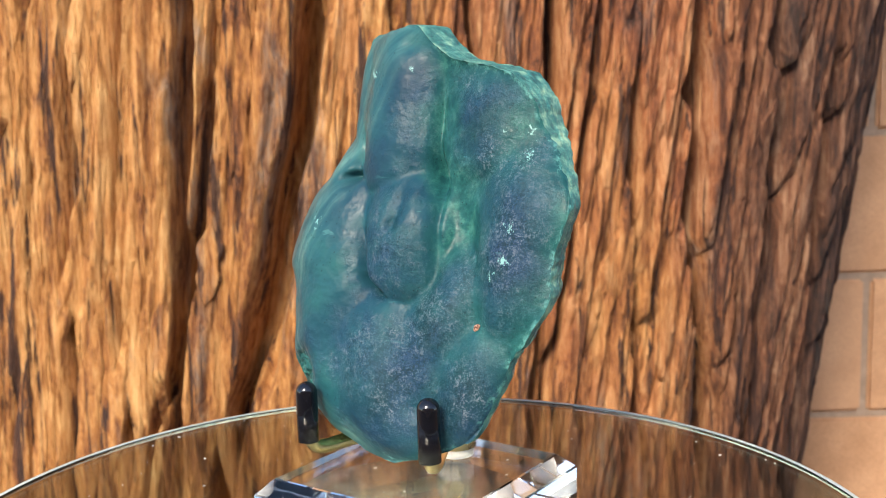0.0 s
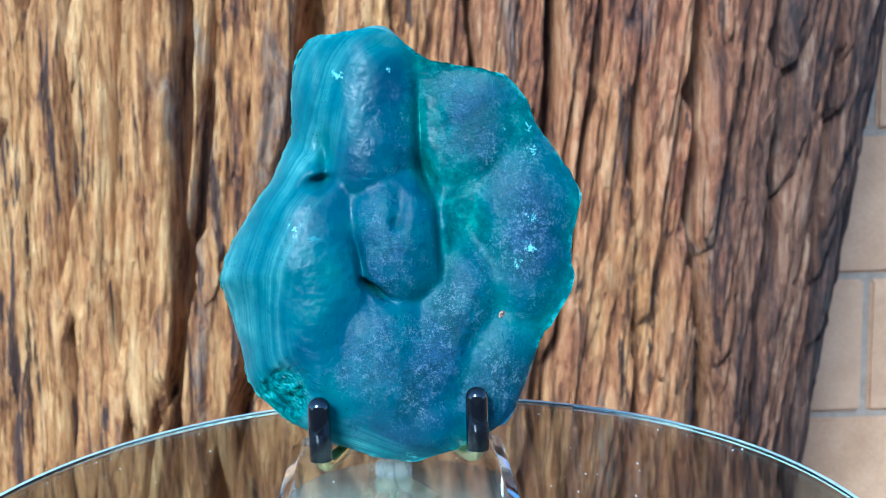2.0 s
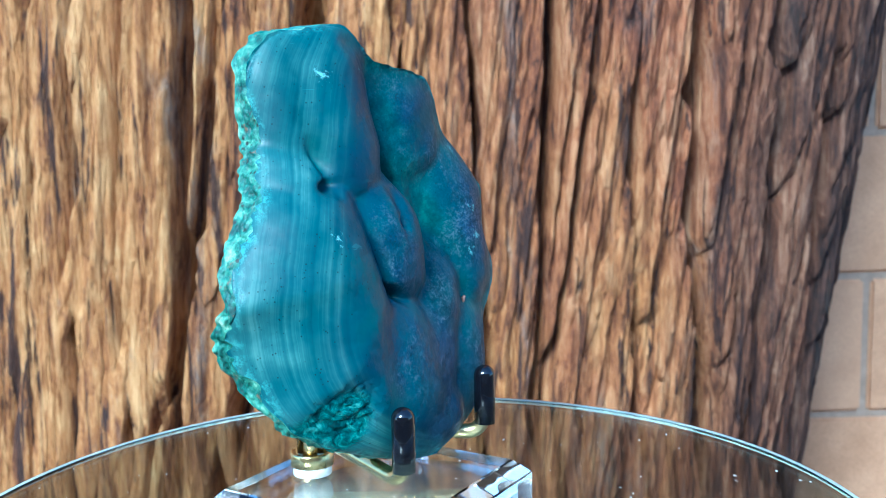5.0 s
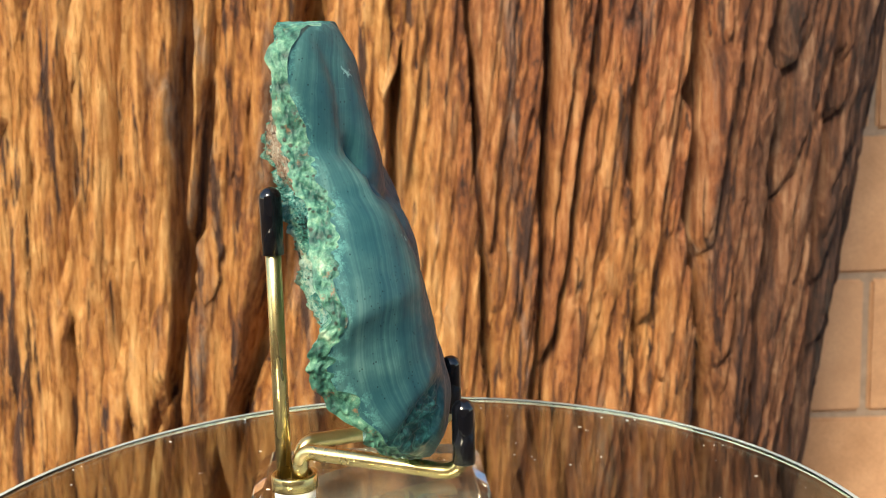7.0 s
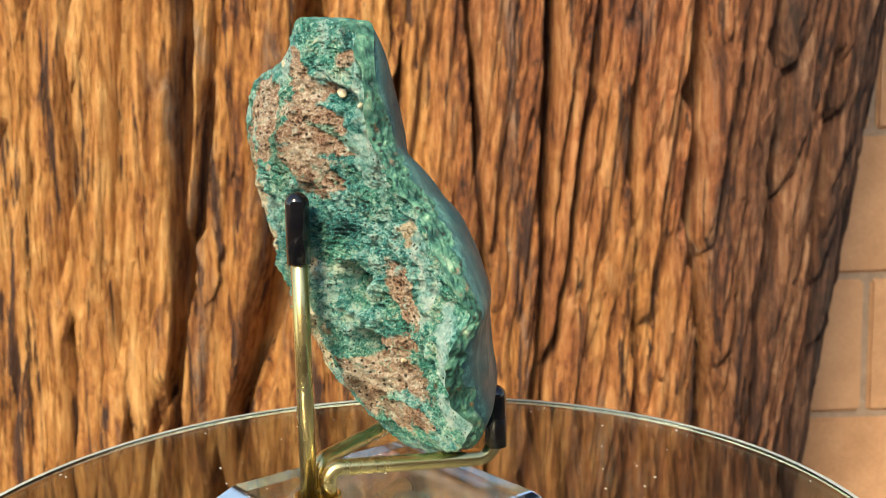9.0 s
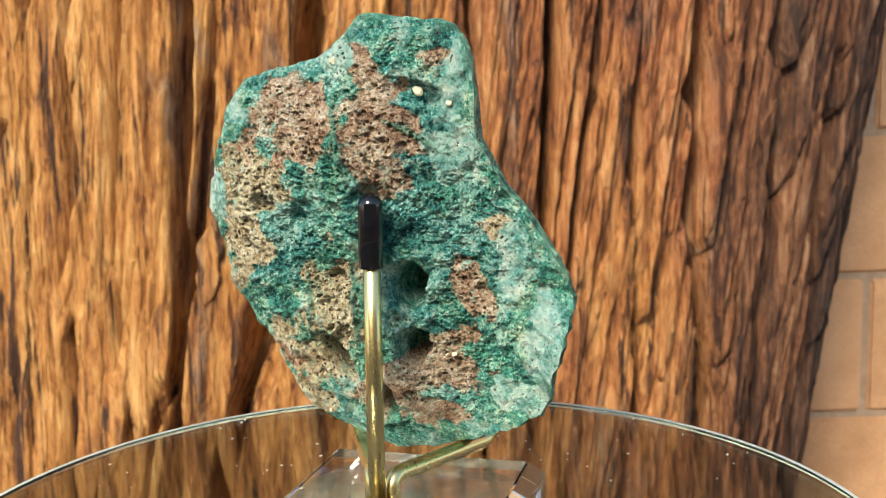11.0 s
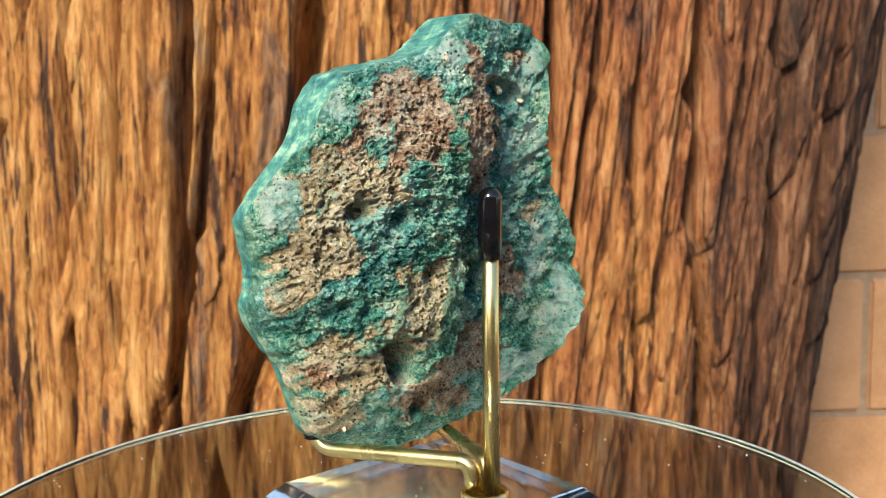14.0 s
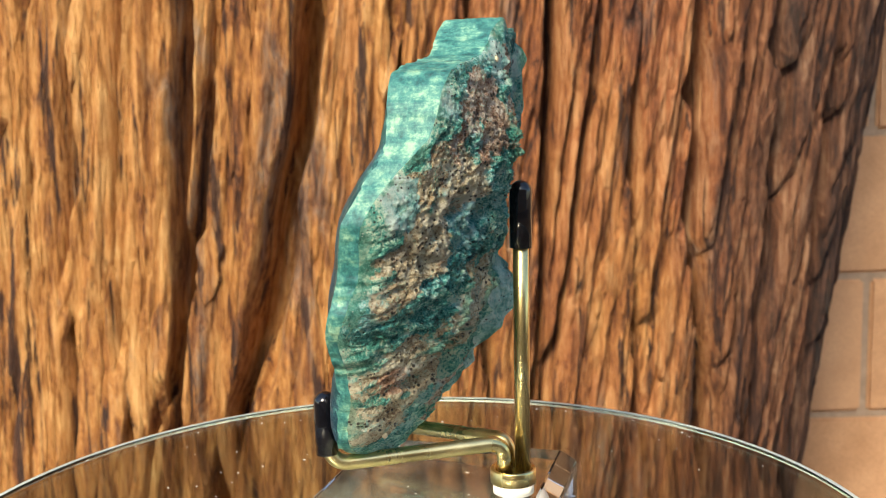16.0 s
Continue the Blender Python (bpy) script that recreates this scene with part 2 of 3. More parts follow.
def back_material():
    k = Mat("rough_matrix", 0.7)
    mid = k.noise(300, 7, 0.75)
    wide = k.noise(90, 5, 0.65)
    fine = k.noise(1500, 4, 0.85)
    tone = k.math("ADD", k.math("MULTIPLY", fine, 0.38), k.math("ADD", k.math("MULTIPLY", mid, 0.38), k.math("MULTIPLY", wide, 0.24)))
    green = k.ramp(tone, (0.415, (0.003, 0.034, 0.030)), (0.443, (0.016, 0.180, 0.145)), (0.480, (0.066, 0.380, 0.300)), (0.515, (0.25, 0.60, 0.46)), (0.552, (0.72, 0.86, 0.68)))
    teal = k.ramp(tone, (0.420, (0.003, 0.034, 0.040)), (0.452, (0.016, 0.19, 0.195)), (0.495, (0.08, 0.41, 0.39)), (0.545, (0.46, 0.75, 0.71)))
    green = k.mix(k.ramp(k.noise(48, 4, 0.6), (0.44, 0.0), (0.56, 1.0)), green, teal)
    ochre = k.ramp(tone, (0.41, (0.16, 0.08, 0.04)), (0.455, (0.50, 0.34, 0.19)), (0.500, (0.72, 0.56, 0.36)), (0.55, (0.90, 0.80, 0.60)))
    russet = k.ramp(tone, (0.41, (0.13, 0.045, 0.026)), (0.455, (0.44, 0.22, 0.13)), (0.505, (0.66, 0.42, 0.29)), (0.555, (0.86, 0.74, 0.62)))
    wander = k.noise(230, 8, 0.8)
    col = k.mix(k.ramp(k.math("ADD", k.math("MULTIPLY", k.attr("ochre"), 0.30), wander), (0.60, 0.0), (0.69, 0.88)), green, ochre)
    col = k.mix(k.ramp(k.math("ADD", k.math("MULTIPLY", k.attr("russet"), 0.30), k.noise(210, 8, 0.8)), (0.60, 0.0), (0.70, 0.85)), col, russet)
    pale = k.ramp(k.math("ADD", k.math("MULTIPLY", k.attr("pale"), 0.31), k.noise(190, 7, 0.75, None, 0.5)), (0.57, 0.0), (0.66, 0.95))
    col = k.mix(pale, col, k.ramp(mid, (0.36, (0.07, 0.34, 0.32)), (0.47, (0.32, 0.62, 0.58)), (0.60, (0.68, 0.84, 0.78))))
    # pale green margin
    margin = k.math("LESS_THAN", k.math("ADD", k.attr("inward"), k.math("MULTIPLY", k.noise(150, 5, 0.7), 12.0)), 6.2)
    col = k.mix(k.math("MULTIPLY", margin, 0.6), col, k.ramp(mid, (0.40, (0.04, 0.22, 0.16)), (0.5, (0.20, 0.48, 0.34)), (0.62, (0.54, 0.70, 0.50))))
    col = k.mix(k.ramp(k.math("ADD", k.attr("rib"), k.math("MULTIPLY", mid, 0.6)), (0.62, 0.0), (0.95, 0.85)), col, k.ramp(fine, (0.4, (0.03, 0.20, 0.15)), (0.6, (0.26, 0.50, 0.38))))
    # curling ribbons of pale green
    ribbon = k.math("ABSOLUTE", k.math("SUBTRACT", k.noise(140, 3, 0.55, None, 1.6), 0.5))
    vein = k.math("MULTIPLY", k.ramp(ribbon, (0.006, 1.0), (0.020, 0.0)), k.ramp(k.noise(70, 3), (0.46, 0.0), (0.54, 0.75)))
    col = k.mix(vein, col, k.ramp(mid, (0.4, (0.07, 0.30, 0.22)), (0.6, (0.44, 0.66, 0.48))))
    spark = k.math("MULTIPLY", k.ramp(k.cells(1300), (0.09, 1.0), (0.18, 0.0)), k.ramp(k.noise(180, 3), (0.47, 0.0), (0.53, 1.0)))
    col = k.mix(spark, col, (0.80, 0.78, 0.70))
    # dark specks stand for the shade inside tiny pits
    speck = k.math("MULTIPLY", k.ramp(k.cells(1000), (0.14, 1.0), (0.24, 0.0)), k.ramp(k.noise(150, 3), (0.46, 0.0), (0.54, 1.0)))
    col = k.mix(speck, col, (0.020, 0.022, 0.016))
    # pores, mostly in the earthy fields; shade of the holes painted into the colour
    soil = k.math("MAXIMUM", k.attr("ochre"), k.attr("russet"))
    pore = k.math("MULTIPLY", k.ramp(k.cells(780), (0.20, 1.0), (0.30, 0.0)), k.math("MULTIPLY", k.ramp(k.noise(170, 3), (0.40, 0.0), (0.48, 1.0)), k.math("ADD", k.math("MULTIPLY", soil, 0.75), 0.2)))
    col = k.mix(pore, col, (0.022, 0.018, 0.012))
    nrm = k.bump(pore, -0.8, 0.0010, k.bump(speck, -0.7, 0.0008, k.bump(vein, 0.7, 0.0008, k.bump(fine, 1.0, 0.0014, k.bump(mid, 0.9, 0.0020)))))
    return k.done(col, nrm, k.ramp(fine, (0.42, 0.75), (0.6, 0.28)))


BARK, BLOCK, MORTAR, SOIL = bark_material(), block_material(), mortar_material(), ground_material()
GLASS = glass_material("table_glass", (0.50, 0.545, 0.515), 0.0, 1.52)
ACRYLIC, BRASS, RUBBER, FROSTED, DUST = acrylic_material(), brass_material(), rubber_material(), frosted_material(), dust_material()
k_edge = Mat("ground_glass", 0.35)
k_edge.b.inputs["Transmission Weight"].default_value = 0.15
EDGE = k_edge.done(k_edge.ramp(k_edge.noise(80), (0.3, (0.42, 0.52, 0.50)), (0.7, (0.60, 0.68, 0.66))))
k_rust = Mat("rust", 0.7)
RUST = k_rust.done(k_rust.ramp(k_rust.noise(2500), (0.4, (0.10, 0.035, 0.02)), (0.6, (0.42, 0.25, 0.18))))
k_grit = Mat("quartz_grain", 0.4)
GRIT = k_grit.done(k_grit.ramp(k_grit.noise(900), (0.35, (0.42, 0.33, 0.20)), (0.65, (0.78, 0.70, 0.54))))
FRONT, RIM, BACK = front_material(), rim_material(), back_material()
k_pale = Mat("grey_plastic", 0.45)
PALE = k_pale.done(k_pale.ramp(k_pale.noise(40), (0.3, (0.30, 0.29, 0.27)), (0.7, (0.36, 0.35, 0.33))))


# ---- helpers of this scene ----
def part(name, bm, material, parent=None, label="", smooth=True):
    me = bpy.data.meshes.new(name)
    bm.normal_update()
    bm.to_mesh(me)
    bm.free()
    me.materials.append(material)
    if smooth:
        me.polygons.foreach_set("use_smooth", [True] * len(me.polygons))
    ob = new(name, me)
    ob.parent = parent
    return tagged(ob, label)


def grid_mesh(name, co, rows, cols, closed, material, parent=None, label="", flip=False):
    """A sheet of rows x cols points (numpy, rows*cols x 3)."""
    r, c = np.meshgrid(np.arange(rows - 1), np.arange(cols if closed else cols - 1), indexing="ij")
    c2 = (c + 1) % cols
    q = np.stack([r * cols + c, r * cols + c2, (r + 1) * cols + c2, (r + 1) * cols + c], -1).reshape(-1, 4)
    if flip:
        q = q[:, ::-1]
    me = bpy.data.meshes.new(name)
    me.from_pydata(co.tolist(), [], q.tolist())
    me.materials.append(material)
    me.polygons.foreach_set("use_smooth", [True] * len(me.polygons))
    ob = new(name, me)
    ob.parent = parent
    return tagged(ob, label)


def lathe(profile, seg=64):
    """A closed turned body from (radius, z) pairs, bottom to top."""
    bm = bmesh.new()
    rings = [[bm.verts.new((r * math.cos(a), r * math.sin(a), z)) for a in [math.tau * i / seg for i in range(seg)]] for r, z in profile]
    for a, b in zip(rings, rings[1:]):
        for i in range(seg):
            bm.faces.new((a[i], a[(i + 1) % seg], b[(i + 1) % seg], b[i]))
    bm.faces.new(rings[0][::-1])
    bm.faces.new(rings[-1])
    return bm


def tube(points, radius, seg=20, round_end=0.0):
    """A bent rod along points, its bends already rounded."""
    bm = bmesh.new()
    pts = [Vector(p) for p in points]
    rad = [radius] * len(pts)
    if round_end:
        d = (pts[-1] - pts[-2]).normalized()
        tip = pts[-1]
        pts[-1] = tip - d * round_end
        for i in range(1, 7):
            a = i / 6 * math.pi / 2
            pts.append(tip - d * round_end + d * round_end * math.sin(a))
            rad.append(max(radius * math.cos(a), radius * 0.06))
    rings, up = [], Vector((0.31, 0.17, 0.93))
    for i, p in enumerate(pts):
        d = (pts[min(i + 1, len(pts) - 1)] - pts[max(i - 1, 0)]).normalized()
        if i == 0:
            side = d.orthogonal().normalized()
        else:
            side = (side - d * side.dot(d)).normalized()
        other = d.cross(side)
        rings.append([bm.verts.new(p + (side * math.cos(a) + other * math.sin(a)) * rad[i]) for a in [math.tau * j / seg for j in range(seg)]])
    for a, b in zip(rings, rings[1:]):
        for i in range(seg):
            bm.faces.new((a[i], a[(i + 1) % seg], b[(i + 1) % seg], b[i]))
    bm.faces.new(rings[0][::-1])
    bm.faces.new(rings[-1])
    return bm


def bent(points, radius, steps=8):
    """Points of a path whose corners are rounded."""
    p = [Vector(q) for q in points]
    out = [p[0]]
    for a, b, c in zip(p, p[1:], p[2:]):
        r = min(radius, (a - b).length * 0.49, (c - b).length * 0.49)
        s, e = b + (a - b).normalized() * r, b + (c - b).normalized() * r
        for i in range(steps + 1):
            t = i / steps
            out.append((1 - t) ** 2 * s + 2 * t * (1 - t) * b + t * t * e)
    return out + [p[-1]]


def smoothstep(a, b, x):
    t = np.clip((x - a) / (b - a), 0, 1)
    return t * t * (3 - 2 * t)


# ---- setting ----
def build_ground():
    n = 60
    s = np.sign(np.linspace(-1, 1, n)) * np.abs(np.linspace(-1, 1, n)) ** 3 * 60
    gx, gy = np.meshgrid(s, s)
    z = np.array([0.03 * noise.noise(Vector((x * 1.7, y * 1.7, 0.5))) for x, y in zip(gx.ravel(), gy.ravel())])
    ob = grid_mesh("ground", np.stack([gx.ravel(), gy.ravel(), z - 0.02], 1), n, n, False, SOIL)
    tagged(ob, "bare brown soil with bark litter at the tree's foot", "ground", kind="structure")


def build_wall():
    """Tan concrete block wall: mortar core with separate blocks standing proud of it."""
    face_y, bw, bh, joint = 1.29, 0.397, 0.194, 0.010
    bm = bmesh.new()
    bmesh.ops.create_cube(bm, size=1, matrix=Matrix.Translation((0.2, face_y + 0.081, 1.15)) @ Matrix.Diagonal((6.0, 0.18, 2.3, 1)))
    core = tagged(part("wall_block", bm, MORTAR, smooth=False), "tan concrete block wall with grey mortar joints behind the tree", "wall", kind="structure")
    bm = bmesh.new()
    bmesh.ops.create_cube(bm, size=1, matrix=Matrix.Diagonal((bw, 0.03, bh, 1)))
    bmesh.ops.bevel(bm, geom=bm.edges[:], offset=0.004, segments=2, affect="EDGES")
    proto = part("block", bm, BLOCK, core, smooth=False)
    proto.location = (0, 0, -5)
    first = True
    z0 = EYE_Z - 0.268 + 0.5 * (bh + joint)
    for row in range(-3, 8):
        z = z0 + row * (bh + joint)
        for i in range(-3, 6):
            x = 0.615 + (bw + joint) * (i + 0.5 + (0.5 if row % 2 == 0 else 0.0))
            ob = proto if first else new("block", proto.data)
            ob.parent, first = core, False
            ob.location = (x, face_y + random.uniform(-0.001, 0.001), z)


def build_unseen_wall():
    """Plain wall added unseen behind the lens, to darken what the sleeves reflect."""
    bm = bmesh.new()
    bmesh.ops.create_cube(bm, size=1, matrix=Matrix.Translation((0, -4.5, 1.4)) @ Matrix.Diagonal((14, 0.25, 2.9, 1)))
    tagged(part("wall_house", bm, MORTAR, smooth=False), "plain brownish wall added unseen behind the lens to darken reflections", "wall", kind="structure")


# the trunk: an upright ellipse that leans, with furrows given by angle at three heights
TRUNK = dict(x=-0.07, y=0.95, a=0.530, b=0.30, lean=0.13)
FURROWS = [  # angle at +0.08, -0.13, -0.30 m from the lens height; half width in degrees; depth
    (-15.0, -13.8, -13.4, 0.75, 0.060), (-3.2, -4.3, -8.0, 1.25, 0.055), (18.1, 20.5, 21.7, 0.6, 0.045), (22.8, 22.9, 23.0, 0.5, 0.035),
    (34.3, 37.4, 44.0, 1.3, 0.080), (45.7, 49.9, 52.1, 1.6, 0.070), (56.3, 62.0, 65.9, 1.8, 0.060), (-11.8, -12.4, -15.8, 0.45, 0.030),
    (-21.4, -20.5, -17.3, 0.4, 0.022), (3.9, 5.7, 5.0, 0.5, 0.030), (10.5, 14.3, 17.5, 0.45, 0.026), (26.6, 29.9, 34.0, 0.5, 0.030),
    (-26.5, -25.2, -23.3, 0.5, 0.025), (-31.7, -30.3, -28.1, 0.4, 0.022)]


def bark_relief(p, z):
    """Height of the bark (m) over the plain trunk at angle p (degrees) and height z from the lens."""
    def n(fa, fz, s, q):
        return np.array([noise.noise(Vector((a * fa, s, h * fz))) for a, h in zip(q, z)])
    wob, wob2 = n(0.16, 3.0, 0.3, p), n(0.5, 11, 5.3, p)
    d = np.zeros(len(p))
    for hi, mid, lo, half, deep in FURROWS:
        c = np.interp(z, [-0.9, -0.30, -0.13, 0.08, 1.6], [lo, lo, mid, hi, hi]) + 0.5 * wob + 0.25 * wob2
        d -= deep * np.exp(-np.abs((p - c) / (1.15 * half * (1.0 + 0.9 * wob2))) ** 4)
    q = p + 0.35 * wob + 0.10 * wob2
    d -= 0.006 * (1 - smoothstep(-0.36, -0.30, n(0.33, 0.8, 1.7, q)))
    d -= 0.003 * (1 - smoothstep(-0.34, -0.27, n(0.85, 1.6, 8.7, q)))
    d -= 0.003 * (1 - smoothstep(-0.34, -0.2, n(1.9, 9.0, 3.1, q)))
    d += 0.0016 * smoothstep(-0.04, 0.04, n(1.1, 5.0, 15.0, q)) + 0.0014 * smoothstep(-0.03, 0.03, n(2.4, 16.0, 18.0, q)) + 0.0014 * n(4.5, 5.0, 21.0, q) + 0.002 * n(0.2, 2.0, 12.0, q) + 0.0018 * n(2.4, 16.0, 4.7, q) + 0.0012 * n(6.0, 40.0, 2.2, q)
    chips = smoothstep(6, 26, p) * (0.003 * smoothstep(0.05, 0.12, n(0.9, 5.0, 6.2, q)) + 0.002 * smoothstep(0.0, 0.06, n(2.2, 12.0, 9.2, q)))
    d += chips
    d -= 0.016 * np.exp(-((p + 25.6) / 1.3) ** 2 - ((z + 0.06) / 0.028) ** 2)      # old branch scar
    return d


def trunk_point(p, z, d):
    flare = 1 + 0.25 * np.clip((-0.55 - z) / 0.4, 0, 1) ** 2
    r = np.radians(p)
    x = TRUNK["x"] + ((TRUNK["a"] + 0.03 * np.clip(z, -0.5, 0.4)) * flare + d) * np.sin(r) + TRUNK["lean"] * z
    y = TRUNK["y"] - (TRUNK["b"] * flare + d) * np.cos(r)
    return np.stack([x, y, z + EYE_Z], 1)


def build_trunk():
    phi = np.concatenate([np.linspace(-180, -46, 40, endpoint=False), np.linspace(-46, 94, 640, endpoint=False), np.linspace(94, 180, 30, endpoint=False)])
    zz = np.concatenate([np.linspace(-0.93, -0.48, 24, endpoint=False), np.linspace(-0.48, 0.14, 330, endpoint=False), np.linspace(0.14, 3.2, 60), [3.2]])
    P, Z = np.meshgrid(phi, zz)
    p, z = P.ravel(), Z.ravel()
    tree = new("tree")
    co = trunk_point(p, z, bark_relief(p, z))
    co[-len(phi):, :2] = co[-len(phi):, :2].mean(0)       # sawn flat top, far over the view
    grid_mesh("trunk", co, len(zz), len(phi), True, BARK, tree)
    # loose fibrous strips lying on the ridges
    rnd = random.Random(12)
    for i in range(110):
        pc, zc = rnd.uniform(-40, 72), rnd.uniform(-0.42, 0.12)
        half, long = rnd.uniform(0.35, 1.3), rnd.uniform(0.025, 0.11)
        tilt, lift = rnd.uniform(-4, 2), rnd.uniform(0.0008, 0.0026)
        if i == 0:
            pc, zc, half, long, tilt, lift = -36.2, -0.045, 0.9, 0.035, 95, 0.012
        nu, nv = 9, 30
        U, V = np.meshgrid(np.linspace(-1, 1, nu), np.linspace(-1, 1, nv))
        u, v = U.ravel(), V.ravel()
        taper = np.clip(1 - np.abs(v) ** 3, 0.04, 1) * (1 + 0.35 * np.array([noise.noise(Vector((i, h * 3, 0.5))) for h in v]))
        pp = pc + u * half * taper + tilt * long * v
        zp = zc + v * long + 0.006 * np.array([noise.noise(Vector((a * 2.5, i, 1.5))) for a in u]) * np.abs(v)
        base = bark_relief(np.full(nv, pc) + tilt * long * np.linspace(-1, 1, nv), zc + long * np.linspace(-1, 1, nv))
        base = np.repeat(np.convolve(np.pad(base, 4, mode="edge"), np.ones(9) / 9, "valid"), nu)
        if base.mean() < -0.02 and i:
            continue
        curl = lift * (0.5 + 0.8 * np.abs(v) ** 2) * (1 - 0.9 * u * u)
        rough = 0.0012 * np.array([noise.noise(Vector((a * 4, h * 2.2, i))) for a, h in zip(u, v)])
        top = trunk_point(pp, zp, base + curl + rough)
        low = trunk_point(pp, zp, base - 0.006 + 0 * curl)
        rim = np.concatenate([np.arange(nu), np.arange(1, nv) * nu + nu - 1, (nv - 1) * nu + np.arange(nu - 2, -1, -1), np.arange(nv - 2, 0, -1) * nu])
        k = len(top)
        faces = [(r * nu + c, r * nu + c + 1, (r + 1) * nu + c + 1, (r + 1) * nu + c) for r in range(nv - 1) for c in range(nu - 1)]
        faces += [(int(a), int(a) + k, int(b) + k, int(b)) for a, b in zip(rim, np.roll(rim, -1))]
        me = bpy.data.meshes.new("bark_strip")
        me.from_pydata(np.concatenate([top, low]).tolist(), [], faces)
        me.materials.append(BARK)
        me.polygons.foreach_set("use_smooth", [True] * len(me.polygons))
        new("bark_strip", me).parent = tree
    tagged(tree, "large old conifer with deeply furrowed reddish-brown fibrous bark", "tree")


# ---- the turning display ----
def build_turntable():
    top = new("turntable")
    top.location = (0, 0, DISC_Z)
    R, th = 0.1016, 0.0045
    prof = [(R - 0.0012, -th), (R - 0.0003, -th + 0.0004), (R, -th + 0.0012), (R, -0.0012), (R - 0.0003, -0.0004), (R - 0.0012, 0.0)]
    disc = part("disc", lathe(prof, 192), GLASS, top, smooth=False)
    disc.visible_shadow = False
    band = lathe([(R - 0.0008, -th - 0.0001), (R + 0.0002, -th + 0.0008), (R + 0.0003, -th + 0.0016), (R + 0.0003, -0.0014), (R + 0.0002, -0.0005), (R - 0.0004, 0.0002), (R - 0.0016, 0.00025)], 192)
    bmesh.ops.delete(band, geom=[f for f in band.faces if len(f.verts) > 4], context="FACES_ONLY")
    part("edge", band, EDGE, top, "ground pale green edge of the glass")
    tagged(top, "round clear glass turntable disc with dust specks", "turntable")
    bm = bmesh.new()
    rnd = random.Random(4)
    for _ in range(170):
        r, a, s = R * 0.97 * math.sqrt(rnd.random()), rnd.random() * math.tau, rnd.uniform(0.00008, 0.00028)
        bmesh.ops.create_icosphere(bm, subdivisions=1, radius=s, matrix=pose(r * math.cos(a), r * math.sin(a), s * 0.3, 0, 0, rnd.random() * 90) @ Matrix.Diagonal((rnd.uniform(0.6, 2.2), 1, 0.5, 1)))
    tagged(part("dust", bm, DUST, top, "pale dust specks"), kind="stuff")
    return top


def build_pedestal():
    ped = new("pedestal")
    part("column", lathe([(0.022, 0.02), (0.022, 0.775), (0.026, 0.78), (0.026, DISC_Z - 0.0047)], 48), PALE, ped)
    part("foot", lathe([(0.16, -0.05), (0.16, 0.012), (0.15, 0.02)], 64), PALE, ped)
    tagged(ped, "grey pedestal under the glass disc", "pedestal")


def build_stand():
    """Clear block with a brass collar, one back post and two bent front arms with black sleeves."""
    st = new("display_stand")
    st.location = (0, 0, DISC_Z)
    mm = 0.001
    h = 12.3      # the block stands on a hair of air over the glass
    bm = bmesh.new()
    bmesh.ops.create_cube(bm, size=1, matrix=Matrix.Translation((-1.5 * mm, 7.2 * mm, (h / 2 + 0.2) * mm)) @ Matrix.Diagonal((50 * mm, 50 * mm, (h - 0.4) * mm, 1)))
    top_edges = [e for e in bm.edges if all(v.co.z > h * mm * 0.9 for v in e.verts)]
    bmesh.ops.bevel(bm, geom=top_edges, offset=3.2 * mm, segments=1, affect="EDGES")
    bmesh.ops.bevel(bm, geom=bm.edges[:], offset=0.25 * mm, segments=1, affect="EDGES")
    base = part("base", bm, ACRYLIC, st, "clear acrylic block with bevelled edges", smooth=False)
    base.visible_shadow = False
    cx, cy = -2.5, 22.6
    bm = lathe([(4.2 * mm, (h - 7.0) * mm), (4.2 * mm, (h - 0.3) * mm)], 40)
    plug = part("plug", bm, FROSTED, base, "frosted white drilled socket")
    plug.location = (cx * mm, cy * mm, 0)
    bm = lathe([(4.5 * mm, (h - 0.1) * mm), (4.7 * mm, h * mm), (4.7 * mm, (h + 2.7) * mm), (4.5 * mm, (h + 3.0) * mm), (3.9 * mm, (h + 3.0) * mm), (3.8 * mm, (h + 1.2) * mm)], 48)
    collar = part("collar", bm, BRASS, st, "polished brass ring")
    collar.location = (cx * mm, cy * mm, 0)

    def p(x, y, z):
        return (x * mm, y * mm, (z + 90.7) * mm)

    post = part("post", tube([p(-2.6, 24.6, -76), p(-2.8, 24.7, -50), p(-3.2, 24.8, -18.5)], 1.6 * mm), BRASS, st, "upright brass rod")
    part("sleeve", tube([p(-2.95, 24.75, -30.0), p(-3.1, 24.8, -22), p(-3.3, 24.85, -16.6)], 2.25 * mm, 24, 2.2 * mm), RUBBER, post, "black vinyl cap")
    for sx, ex, dz in ((-4.6, -16.3, 0.0), (-0.6, 14.6, 1.0)):
        path = bent([p(sx, 21.4, -76), p(sx * 0.9 - 0.1, 21.0, -70.2 + dz * 0.5), p(ex, -10.6, -72.2 + dz), p(ex, -11.2, -60 + dz)], 4.2 * mm)
        arm = part("arm", tube(path, 1.6 * mm), BRASS, st, "bent brass rod")
        part("sleeve", tube([p(ex, -11.1, -70.0 + dz), p(ex, -11.2, -64 + dz), p(ex, -11.2, -57.4 + dz)], 2.25 * mm, 24, 2.2 * mm), RUBBER, arm, "black vinyl cap")
    tagged(st, "clear acrylic and brass easel stand with black capped prongs", "display stand")
    return st


